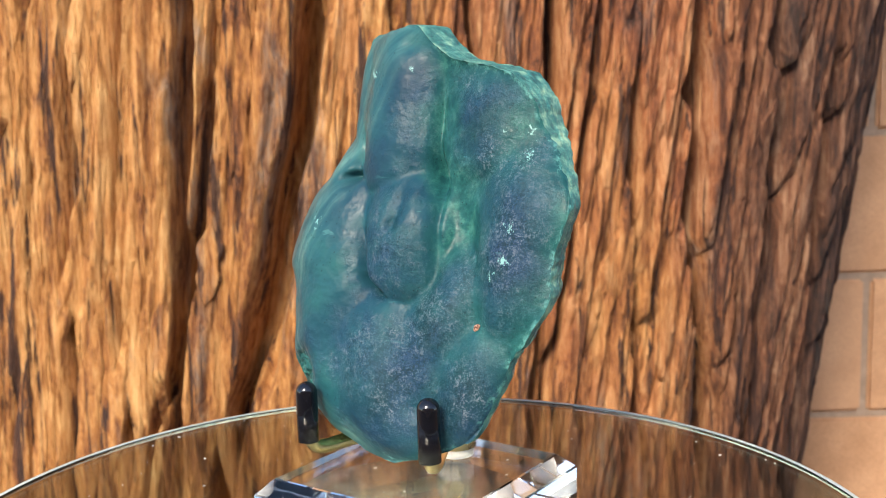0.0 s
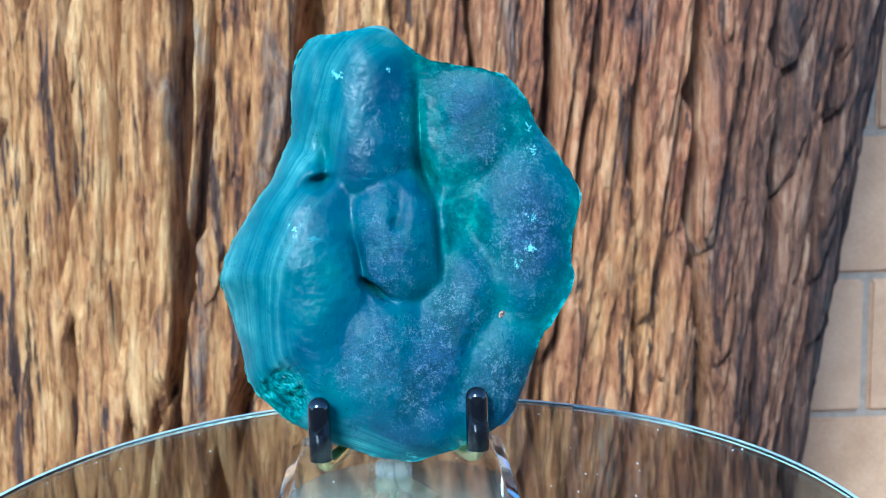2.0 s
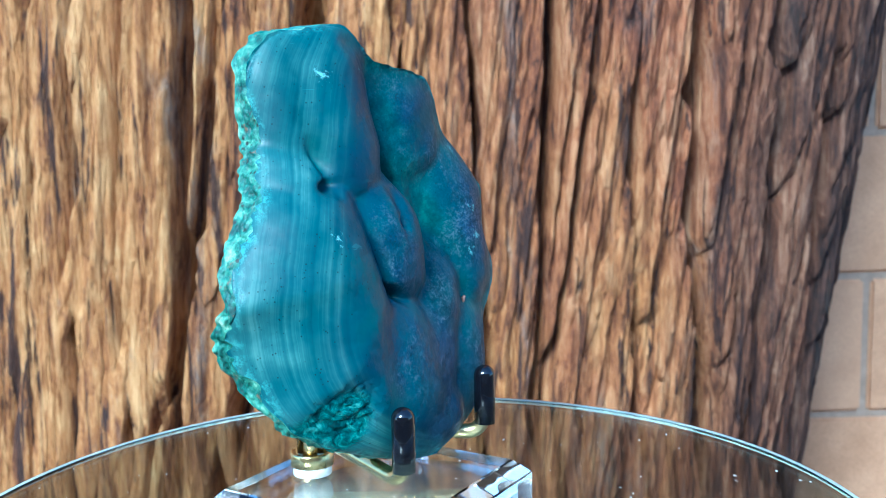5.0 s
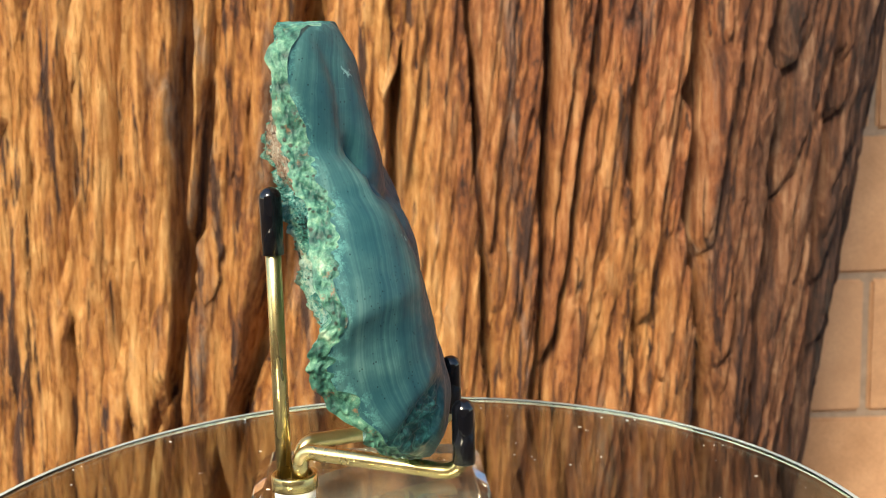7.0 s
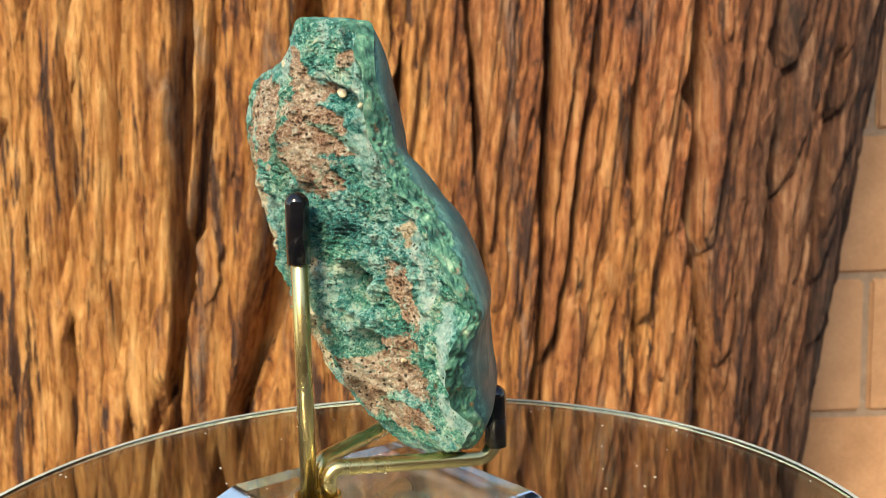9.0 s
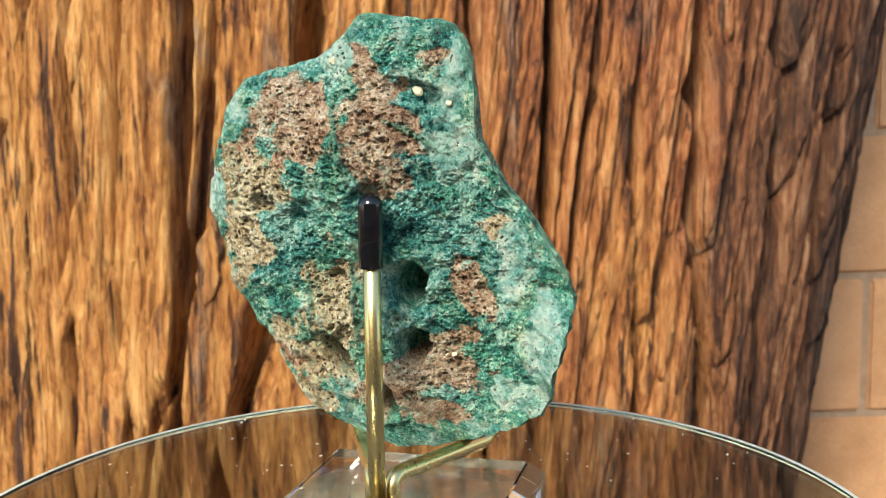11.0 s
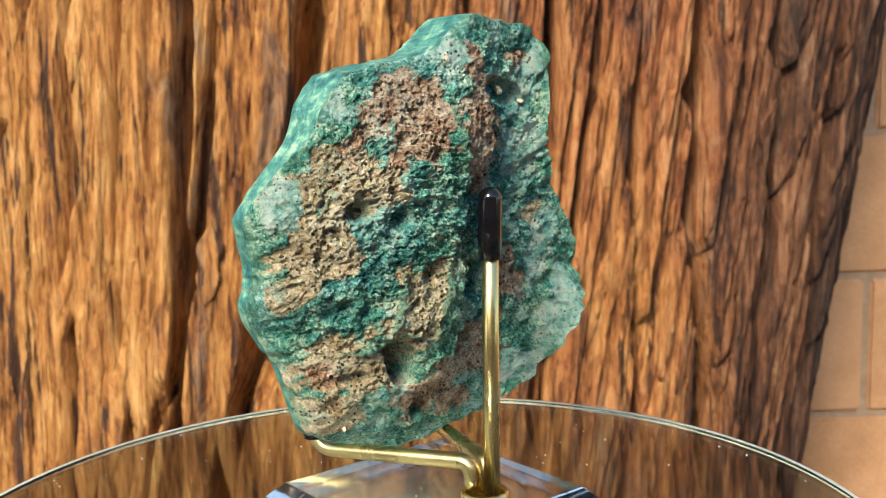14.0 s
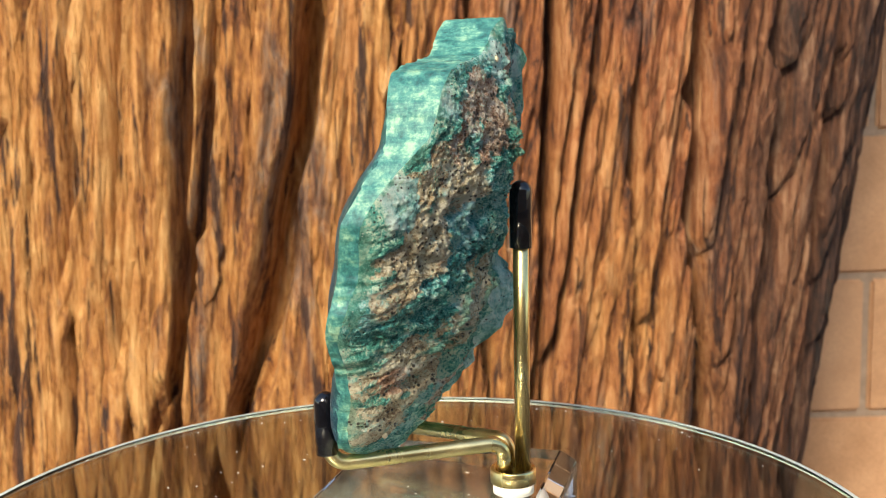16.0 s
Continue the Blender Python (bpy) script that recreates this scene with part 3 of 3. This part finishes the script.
OUTLINE = [35.9, 37.4, 38.6, 38.5, 37.6, 37.1, 36.9, 38.2, 39.2, 39.4, 38.6, 37.6, 36.6, 36.4, 38.4, 41.8, 43.0, 43.2, 43.6, 43.9,
           41.4, 37.4, 32.4, 30.0, 29.2, 28.5, 28.7, 29.3, 30.4, 32.0, 34.0, 36.4, 38.2, 39.2, 40.0, 40.6, 41.4, 43.8, 44.4, 44.2,
           43.8, 43.6, 43.4, 43.6, 44.4, 44.8, 44.4, 43.8, 43.4, 43.0, 42.4, 40.6, 38.0, 36.4, 35.4, 35.6, 36.3, 36.8, 36.4, 35.7]
LOBES = [  # centre x, z; half sizes; tilt in degrees; height (mm); squareness along
    (-6.5, -1.5, 10.0, 19.5, 0, 11.0, 8), (17.0, -5.0, 11.5, 13.5, 0, 7.4, 4), (-1.5, -28.5, 9.6, 12.6, -8, 13.0, 3), (-20.5, -43.0, 12.5, 30.0, 5, 15.4, 5),
    (-6.0, -54.5, 13.5, 15.5, 0, 13.4, 3), (8.0, -49.0, 9.5, 20.0, -26, 10.0, 3), (26.5, -28.0, 10.5, 20.0, -4, 8.8, 3), (19.0, -57.0, 11.0, 15.0, -14, 9.0, 3),
    (0.0, -65.5, 13.0, 8.0, 0, 11.2, 2.4), (-18.5, -2.0, 7.0, 17.0, -4, 7.6, 6)]
# the edge of the polished skin and of the rough back, by height z (mm), on the rounded flank and on the sawn side
FLANK_Z, FLANK_FRONT = [-72, -58, -53, -46, -37, -29, -21, -12, -5, 3, 10], [6, 1.6, -2.8, -3.8, 2.1, 1.4, 2.3, -0.2, -1.7, -0.4, 1.1]
SAWN_Z, SAWN_FRONT = [-69, -55, -42, -31, -21, -12, -7, -3, 5, 12], [5.6, 3.4, 5.2, 3.8, 4.1, 1.7, 0.9, 3.4, 6.8, 8.4]
SAWN_BACK = [-3.0, -2.0, -2.9, -0.3, -0.6, 2.8, 5.5, 5.6, 3.8, 2.7]


def outline_radius(a):
    """Rock outline (mm) by angle, smooth through the values every six degrees."""
    u = (np.degrees(a) % 360) / 6
    i = np.floor(u).astype(int)
    f = u - i
    o = np.array(OUTLINE)
    p0, p1, p2, p3 = o[(i - 1) % 60], o[i % 60], o[(i + 1) % 60], o[(i + 2) % 60]
    return p1 + 0.5 * f * (p2 - p0 + f * (2 * p0 - 5 * p1 + 4 * p2 - p3 + f * (3 * (p1 - p2) + p3 - p0)))


def hashed(ix, iz, seed):
    """Even random numbers 0..1 for whole-number places."""
    h = (ix.astype(np.int64) * 374761393 + iz.astype(np.int64) * 668265263 + seed * 974711) & 0x7FFFFFFF
    h = ((h ^ (h >> 13)) * 1274126177) & 0x7FFFFFFF
    return ((h ^ (h >> 16)) & 0xFFFF) / 65535.0


def soft_noise(x, z, seed):
    """Gradient noise in the plane, about -1..1."""
    ix, iz = np.floor(x), np.floor(z)
    fx, fz = x - ix, z - iz
    u, w = fx * fx * fx * (fx * (6 * fx - 15) + 10), fz * fz * fz * (fz * (6 * fz - 15) + 10)

    def corner(dx, dz):
        t = math.tau * hashed(ix + dx, iz + dz, seed)
        return np.cos(t) * (fx - dx) + np.sin(t) * (fz - dz)
    low, high = corner(0, 0) * (1 - u) + corner(1, 0) * u, corner(0, 1) * (1 - u) + corner(1, 1) * u
    return 1.5 * (low * (1 - w) + high * w)


def fractal(x, z, scale, octaves, seed, ridged=False):
    out = np.zeros(len(x))
    for o in range(octaves):
        n = soft_noise(x * scale * 2 ** o + 17.3 * o, z * scale * 2 ** o - 9.1 * o, seed + o)
        out += (1 - 2 * np.abs(n) if ridged else n) / 2 ** o
    return out


def pores(x, z, size, seed, share):
    """Depth 0..1 of scattered round pores; size is their spacing (mm), share how many of the places hold one."""
    gx, gz = x / size, z / size
    ix, iz = np.floor(gx), np.floor(gz)
    out = np.zeros(len(x))
    for dx in (-1, 0, 1):
        for dz in (-1, 0, 1):
            cx, cz = ix + dx + hashed(ix + dx, iz + dz, seed), iz + dz + hashed(ix + dx, iz + dz, seed + 5)
            r = 0.20 + 0.30 * hashed(ix + dx, iz + dz, seed + 9)
            there = hashed(ix + dx, iz + dz, seed + 13) < share
            d = np.hypot(gx - cx, gz - cz) / r
            out = np.maximum(out, there * (1 - smoothstep(0.55, 1.0, d)) * np.minimum(1, r * 2.6))
    return out


def dent(x, z, cx, cz, ru, rw, tilt=0.0, power=1.0):
    c, sn = math.cos(radians(tilt)), math.sin(radians(tilt))
    u, w = ((x - cx) * c + (z - cz) * sn) / ru, (-(x - cx) * sn + (z - cz) * c) / rw
    return np.exp(-(u * u + w * w) ** power)


def rock_mid(x, z):
    return 15.6 + 0.22 * z - 0.12 * x


def front_height(x, z):
    """Overlapping knobs with folds between them (mm)."""
    wx, wz = x + 0.9 * fractal(x, z, 0.07, 2, 70), z + 0.9 * fractal(x, z, 0.07, 2, 80)
    hs = []
    for cx, cz, rx, rz, tilt, h, power in LOBES:
        c, sn = math.cos(radians(tilt)), math.sin(radians(tilt))
        u, w = ((wx - cx) * c + (wz - cz) * sn) / rx, (-(wx - cx) * sn + (wz - cz) * c) / rz
        hs.append(h - 4.6 * np.minimum(u * u + np.abs(w) ** power, 12))
    hs = np.array(hs)
    kk = 0.65
    t = kk * np.log(np.exp(hs / kk).sum(0) + math.exp(5.0 / kk))
    t -= 1.3 * dent(x, z, -0.3, -25.1, 1.2, 1.4) + 1.5 * dent(x, z, 0.6, -21.6, 1.8, 3.6)      # navel of the heart-shaped knob
    t -= 6.0 * dent(x, z, -4.9, -38.2, 2.6, 0.8, -36) + 2.2 * dent(x, z, -7.4, -33.0, 1.0, 5.0, 10)
    t -= 4.5 * dent(x, z, -15.6, -16.6, 2.6, 1.3, 8) + 2.2 * dent(x, z, -14.4, -12.0, 1.4, 5.5)
    t -= 4.0 * dent(x, z, 6.6, -16.4, 1.5, 4.0, 14) + 1.8 * dent(x, z, 5.2, -6.0, 1.1, 9.0)
    t -= 1.5 * dent(x, z, 8.6, -27.0, 1.0, 9.0, 4) + 1.3 * dent(x, z, 15.5, -28.0, 3.0, 7.0, 24)
    t -= 1.2 * dent(x, z, -2.5, 11.0, 3.0, 2.0)
    return t


OCHRE = [(24, -15, 10, 6.5), (27, -25.5, 7, 7), (8, -38, 6.5, 9.5), (17, -51, 11, 6), (21, -60, 7, 5), (31, -34, 3, 4), (-24, -24, 3, 3)]
RUSSET = [(11, -4, 12, 7.5), (-4, -8, 7.5, 8.5), (-2, 5, 4, 5.5), (-18, -36, 3.5, 8), (-12, -52, 8, 7), (1, -57, 6, 6), (22, -52, 4, 2.4), (-15, 7, 3, 2), (-7, -62, 6, 4)]
PALE_ZONES = [(-17, -10.5, 4.5, 8), (-18, 3, 3, 5), (-33, -46, 4.5, 11), (-27, -58, 5, 4), (-27, -30, 3.5, 7), (34, -18, 3, 6), (27, -2, 5, 3.5), (3, 7, 4, 3)]


def zone(spots, x, z, wobble):
    """1 inside the given ellipses (mm), with an uneven border."""
    out = np.zeros(len(x))
    for cx, cz, rx, rz in spots:
        d = np.sqrt(((x - cx) / rx) ** 2 + ((z - cz) / rz) ** 2) + wobble
        out = np.maximum(out, 1 - smoothstep(0.75, 1.2, d))
    return out


def give(ob, **values):
    for key, v in values.items():
        ob.data.attributes.new(key, "FLOAT", "POINT").data.foreach_set("value", v.astype(np.float32))


def build_rock():
    rock = new("mineral_specimen")
    rock.location = (0, 0, DISC_Z)
    nphi, nr = 900, 260
    a = np.linspace(0, math.tau, nphi, endpoint=False)
    ragged = np.array([noise.noise(Vector((math.cos(t) * 9, math.sin(t) * 9, 2.0))) + 0.5 * noise.noise(Vector((math.cos(t) * 24, math.sin(t) * 24, 7.0))) for t in a])
    R = outline_radius(a) + 0.6 * ragged
    rho = np.linspace(0.0, 1, nr) ** 0.72
    RHO, A = np.meshgrid(rho, a, indexing="ij")
    x = (RHO * R * np.cos(A)).ravel()
    z = (RHO * R * np.sin(A)).ravel() - 28.0
    rr, aa = RHO.ravel(), A.ravel()
    wide = np.convolve(np.concatenate([R, R, R]), np.hanning(61) / np.hanning(61).sum(), "same")[nphi:2 * nphi]
    soft_rr = np.clip(rr * np.broadcast_to(R / wide, RHO.shape).ravel(), 0, 1)
    # where each skin ends, by the height of the edge
    ez = R * np.sin(a) - 28.0
    west = smoothstep(-0.25, 0.45, -np.cos(a) - 0.25 * np.clip(np.sin(a), 0, 1))
    front_end = west * np.interp(ez, FLANK_Z, FLANK_FRONT) + (1 - west) * np.interp(ez, SAWN_Z, SAWN_FRONT)
    wavy = np.array([noise.noise(Vector((math.cos(t) * 7, math.sin(t) * 7, 4.0))) + 0.6 * noise.noise(Vector((math.cos(t) * 17, math.sin(t) * 17, 4.0))) for t in a])
    front_end = front_end + west * 1.8 * wavy
    back_end = west * (3.4 - front_end + 1.2 * ragged) + (1 - west) * (np.interp(ez, SAWN_Z, SAWN_BACK) + 0.5 * ragged)
    ring = np.hanning(25) / np.hanning(25).sum()
    front_end = np.convolve(np.concatenate([front_end] * 3), ring, "same")[nphi:2 * nphi]
    edge_f, edge_b, w = (np.broadcast_to(q, RHO.shape).ravel() for q in (front_end, back_end, west))
    mid = rock_mid(x, z)
    # front: knobs; a rounded flank on one side, a sharp sawn edge on the other
    fall = np.clip(1 - soft_rr ** (11.0 - 7.2 * w), 0, 1) ** (0.62 - 0.10 * w)
    relief = front_height(x, z)
    broken = dent(x, z, -25.5, -61.5, 5.6, 9.0, -32, 2.0)
    steps = fractal(x, z, 0.13, 3, 61, True)
    shell = relief - broken * (1.6 + 2.4 * np.floor(steps * 3) / 3 + 0.7 * fractal(x, z, 0.5, 3, 63))
    yf = mid - (edge_f + (shell + 0.30 * fractal(x, z, 0.09, 3, 31) + 0.05 * fractal(x, z, 0.7, 2, 35) - edge_f) * fall)
    # back: a rough dome with spongy earthy fields, ribs and deep holes
    border = 0.62 * fractal(x, z, 0.15, 6, 51)
    ochre, russet, pale = zone(OCHRE, x, z, border), zone(RUSSET, x, z, border), zone(PALE_ZONES, x, z, border)
    earth = np.maximum(ochre, russet)
    dome = np.clip(1 - rr ** 2.7, 0, 1) ** 0.66
    crest = np.interp(z, [-74, -68, -58, -44, -34, -24, -14, 0, 14], [4, 8, 10.2, 11.6, 11.6, 10.8, 10.2, 9.2, 8.0])
    hb = crest + 3.4 * dent(x, z, 7, -9, 12, 8.5) - 2.2 * dent(x, z, -17, -12, 9, 12) + 1.4 * fractal(x, z, 0.085, 2, 5)
    # the back falls off steeply to a low shelf behind the flank
    hb = hb * np.interp(x + 2.2 * border, [-40, -23, -16, -6, 2], [0.06, 0.10, 0.16, 0.72, 1.0])
    # coarse crumbs, ridges and pores, all over to the edge
    big, small = pores(x, z, 4.2, 100, 0.30), pores(x, z, 1.7, 200, 0.55)
    tiny = pores(x, z, 0.95, 300, 0.5)
    pit = big * (0.4 + 1.6 * earth) + small * (0.3 + 1.1 * earth) + tiny * (0.3 + 0.6 * earth)
    crumbs = 0.9 * fractal(x, z, 0.17, 3, 11, True) - 0.9 + 0.95 * fractal(x, z, 0.42, 3, 7) + 0.55 * fractal(x, z, 1.1, 2, 17, True)
    crumbs = crumbs * (1 - 0.4 * pale) * (1 - 0.55 * earth) - pit * (1 - 0.75 * pale) * (1 - 0.55 * rr ** 2)
    rag = 1 + 0.35 * fractal(x, z, 0.45, 3, 91)
    for cx, cz, ru, rw, tilt, deep in ((-6.8, -35.1, 2.8, 4.3, 0, 14), (-6.3, -47.5, 2.6, 3.8, 10, 12), (8.8, -50.0, 2.4, 5.6, -25, 13), (1.0, -60.0, 1.8, 4.0, 0, 10), (20.8, -19.5, 2.6, 1.9, 0, 3.5),
                                       (-10.6, 0.6, 5.0, 2.2, 10, 3.6), (17.5, -52.4, 3.0, 1.4, 0, 3.5), (25.0, -29.5, 2.4, 1.8, 0, 2.5), (13.0, -21.5, 1.7, 2.4, 0, 2.6), (-1.5, -17.5, 1.8, 2.4, 0, 3.0)):
        hb -= deep * np.exp(-((((x - cx) * math.cos(radians(tilt)) + (z - cz) * math.sin(radians(tilt))) / ru) ** 2 + ((-(x - cx) * math.sin(radians(tilt)) + (z - cz) * math.cos(radians(tilt))) / rw) ** 2) ** 2.6 * rag)
    rib = np.maximum.reduce([dent(x + 0.8 * border, z, 3.0, -8.0, 0.8, 11, -10), dent(x + 1.2 * border, z, 2.6, -38.0, 0.8, 12, 4), dent(x, z + border, -9.5, -6.5, 6.0, 0.7, 35), dent(x, z + border, 14, -45.5, 8.0, 0.7, -14),
                             dent(x + border, z, 12.4, -38.0, 0.7, 8.0, 6), dent(x + border, z, 0.5, -66.0, 0.8, 6.0, -12)])
    hb += 1.3 * rib * (1 + 0.6 * fractal(x, z, 0.4, 2, 95))
    yb = mid + edge_b + (hb - edge_b) * dome + crumbs * (0.45 + 0.55 * dome) * (1 - rr ** 40)
    swell = 0.9 * fractal(yb, np.degrees(aa) * 0.5, 0.22, 3, 44) * smoothstep(0.55, 0.85, rr) * (1 - rr ** 30)
    yb = np.maximum(yb, yf + 2.0)
    off = np.array([0, 0, 90.7])
    front, back = np.stack([x, yf, z], 1), np.stack([x + swell * np.cos(aa), yb, z + swell * np.sin(aa)], 1)
    side = (np.degrees(a) > 95) & (np.degrees(a) < 262)
    from_edge = x - np.polyval(np.polyfit(ez[side], (R * np.cos(a))[side], 4), z)
    # sugary bloom on some of the knobs
    sugar = np.maximum.reduce([0.8 * dent(x, z, -1.0, -30, 10, 12), 0.8 * dent(x, z, 17, -5, 11, 13), dent(x, z, 8, -49, 9, 22, -26), dent(x, z, 27, -27, 9, 20), 0.9 * dent(x, z, 18, -58, 11, 14, -14),
                               0.7 * dent(x, z, -5, -53, 11, 13), 0.5 * dent(x, z, 0, -4, 6, 16)])
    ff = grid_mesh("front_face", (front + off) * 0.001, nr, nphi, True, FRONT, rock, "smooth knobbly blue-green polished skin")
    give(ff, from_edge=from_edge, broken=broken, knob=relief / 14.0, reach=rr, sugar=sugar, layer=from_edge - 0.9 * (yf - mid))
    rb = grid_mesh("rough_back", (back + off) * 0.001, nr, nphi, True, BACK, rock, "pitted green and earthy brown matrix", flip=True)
    give(rb, inward=(1 - rr) * 36.0, ochre=ochre, russet=russet, pale=pale, rib=rib)
    # a rusty grain set in the front, pale pebbles caught in the back
    rnd = random.Random(3)
    grains = [("inclusion", front, 20.6, -43.9, 0.8, RUST, "rusty brown grain"), ("pebble", back, -10.8, 1.2, 1.0, GRIT, "pale quartz grain"), ("pebble", back, -16.6, -1.2, 0.7, GRIT, "pale quartz grain"),
              ("pebble", back, 15.2, -64.0, 0.7, GRIT, "pale quartz grain"), ("pebble", back, 4.0, 7.0, 0.6, GRIT, "pale quartz grain"), ("pebble", back, -14.0, -49.0, 0.8, GRIT, "pale quartz grain")]
    for name, skin, gx, gz, size, mat, label in grains:
        i = int(np.argmin((x - gx) ** 2 + (z - gz) ** 2))
        bm = bmesh.new()
        bmesh.ops.create_icosphere(bm, subdivisions=2, radius=0.001 * size, matrix=Matrix.Translation((skin[i] + off) * 0.001) @ pose(0, 0, 0, rnd.uniform(0, 90), 30, rnd.uniform(0, 90)) @ Matrix.Diagonal((0.9, 0.6, 1.1, 1)))
        for v in bm.verts:
            v.co += 0.00022 * noise.noise_vector(v.co * 1800)
        part(name, bm, mat, rock, label, smooth=False)
    # rim between the two edges
    rows = 30
    e0, e1 = front[-nphi:], back[-nphi:]
    rim = []
    for i in range(rows):
        t = i / (rows - 1)
        q = e0 * (1 - t) + e1 * t
        n = np.array([noise.noise(Vector((px * 0.5, py * 0.9, pz * 0.5))) + 0.5 * noise.noise(Vector((px * 1.3, py * 2.0, pz * 1.3))) for px, py, pz in q])
        push = 4 * t * (1 - t) * (0.05 + (0.15 + 0.6 * west) * n)
        q = q + np.stack([np.cos(a) * push, 0 * a, np.sin(a) * push], 1)
        rim.append(q)
    ce = grid_mesh("cut_edge", (np.concatenate(rim) + off) * 0.001, rows, nphi, True, RIM, rock, "pale banded teal cut edge")
    give(ce, crusty=np.tile(west, rows))
    tagged(rock, "knobbly blue-green mineral slab leaning on the brass stand", "mineral")
    return rock


build_ground()
build_wall()
build_unseen_wall()
build_trunk()
build_pedestal()
turntable = build_turntable()
stand = build_stand()
rock = build_rock()


def motions():
    for thing in (turntable, stand, rock):
        walk(thing, [(t, pose(0, 0, DISC_Z, 0, 0, deg)) for t, deg in TURN])


motions()
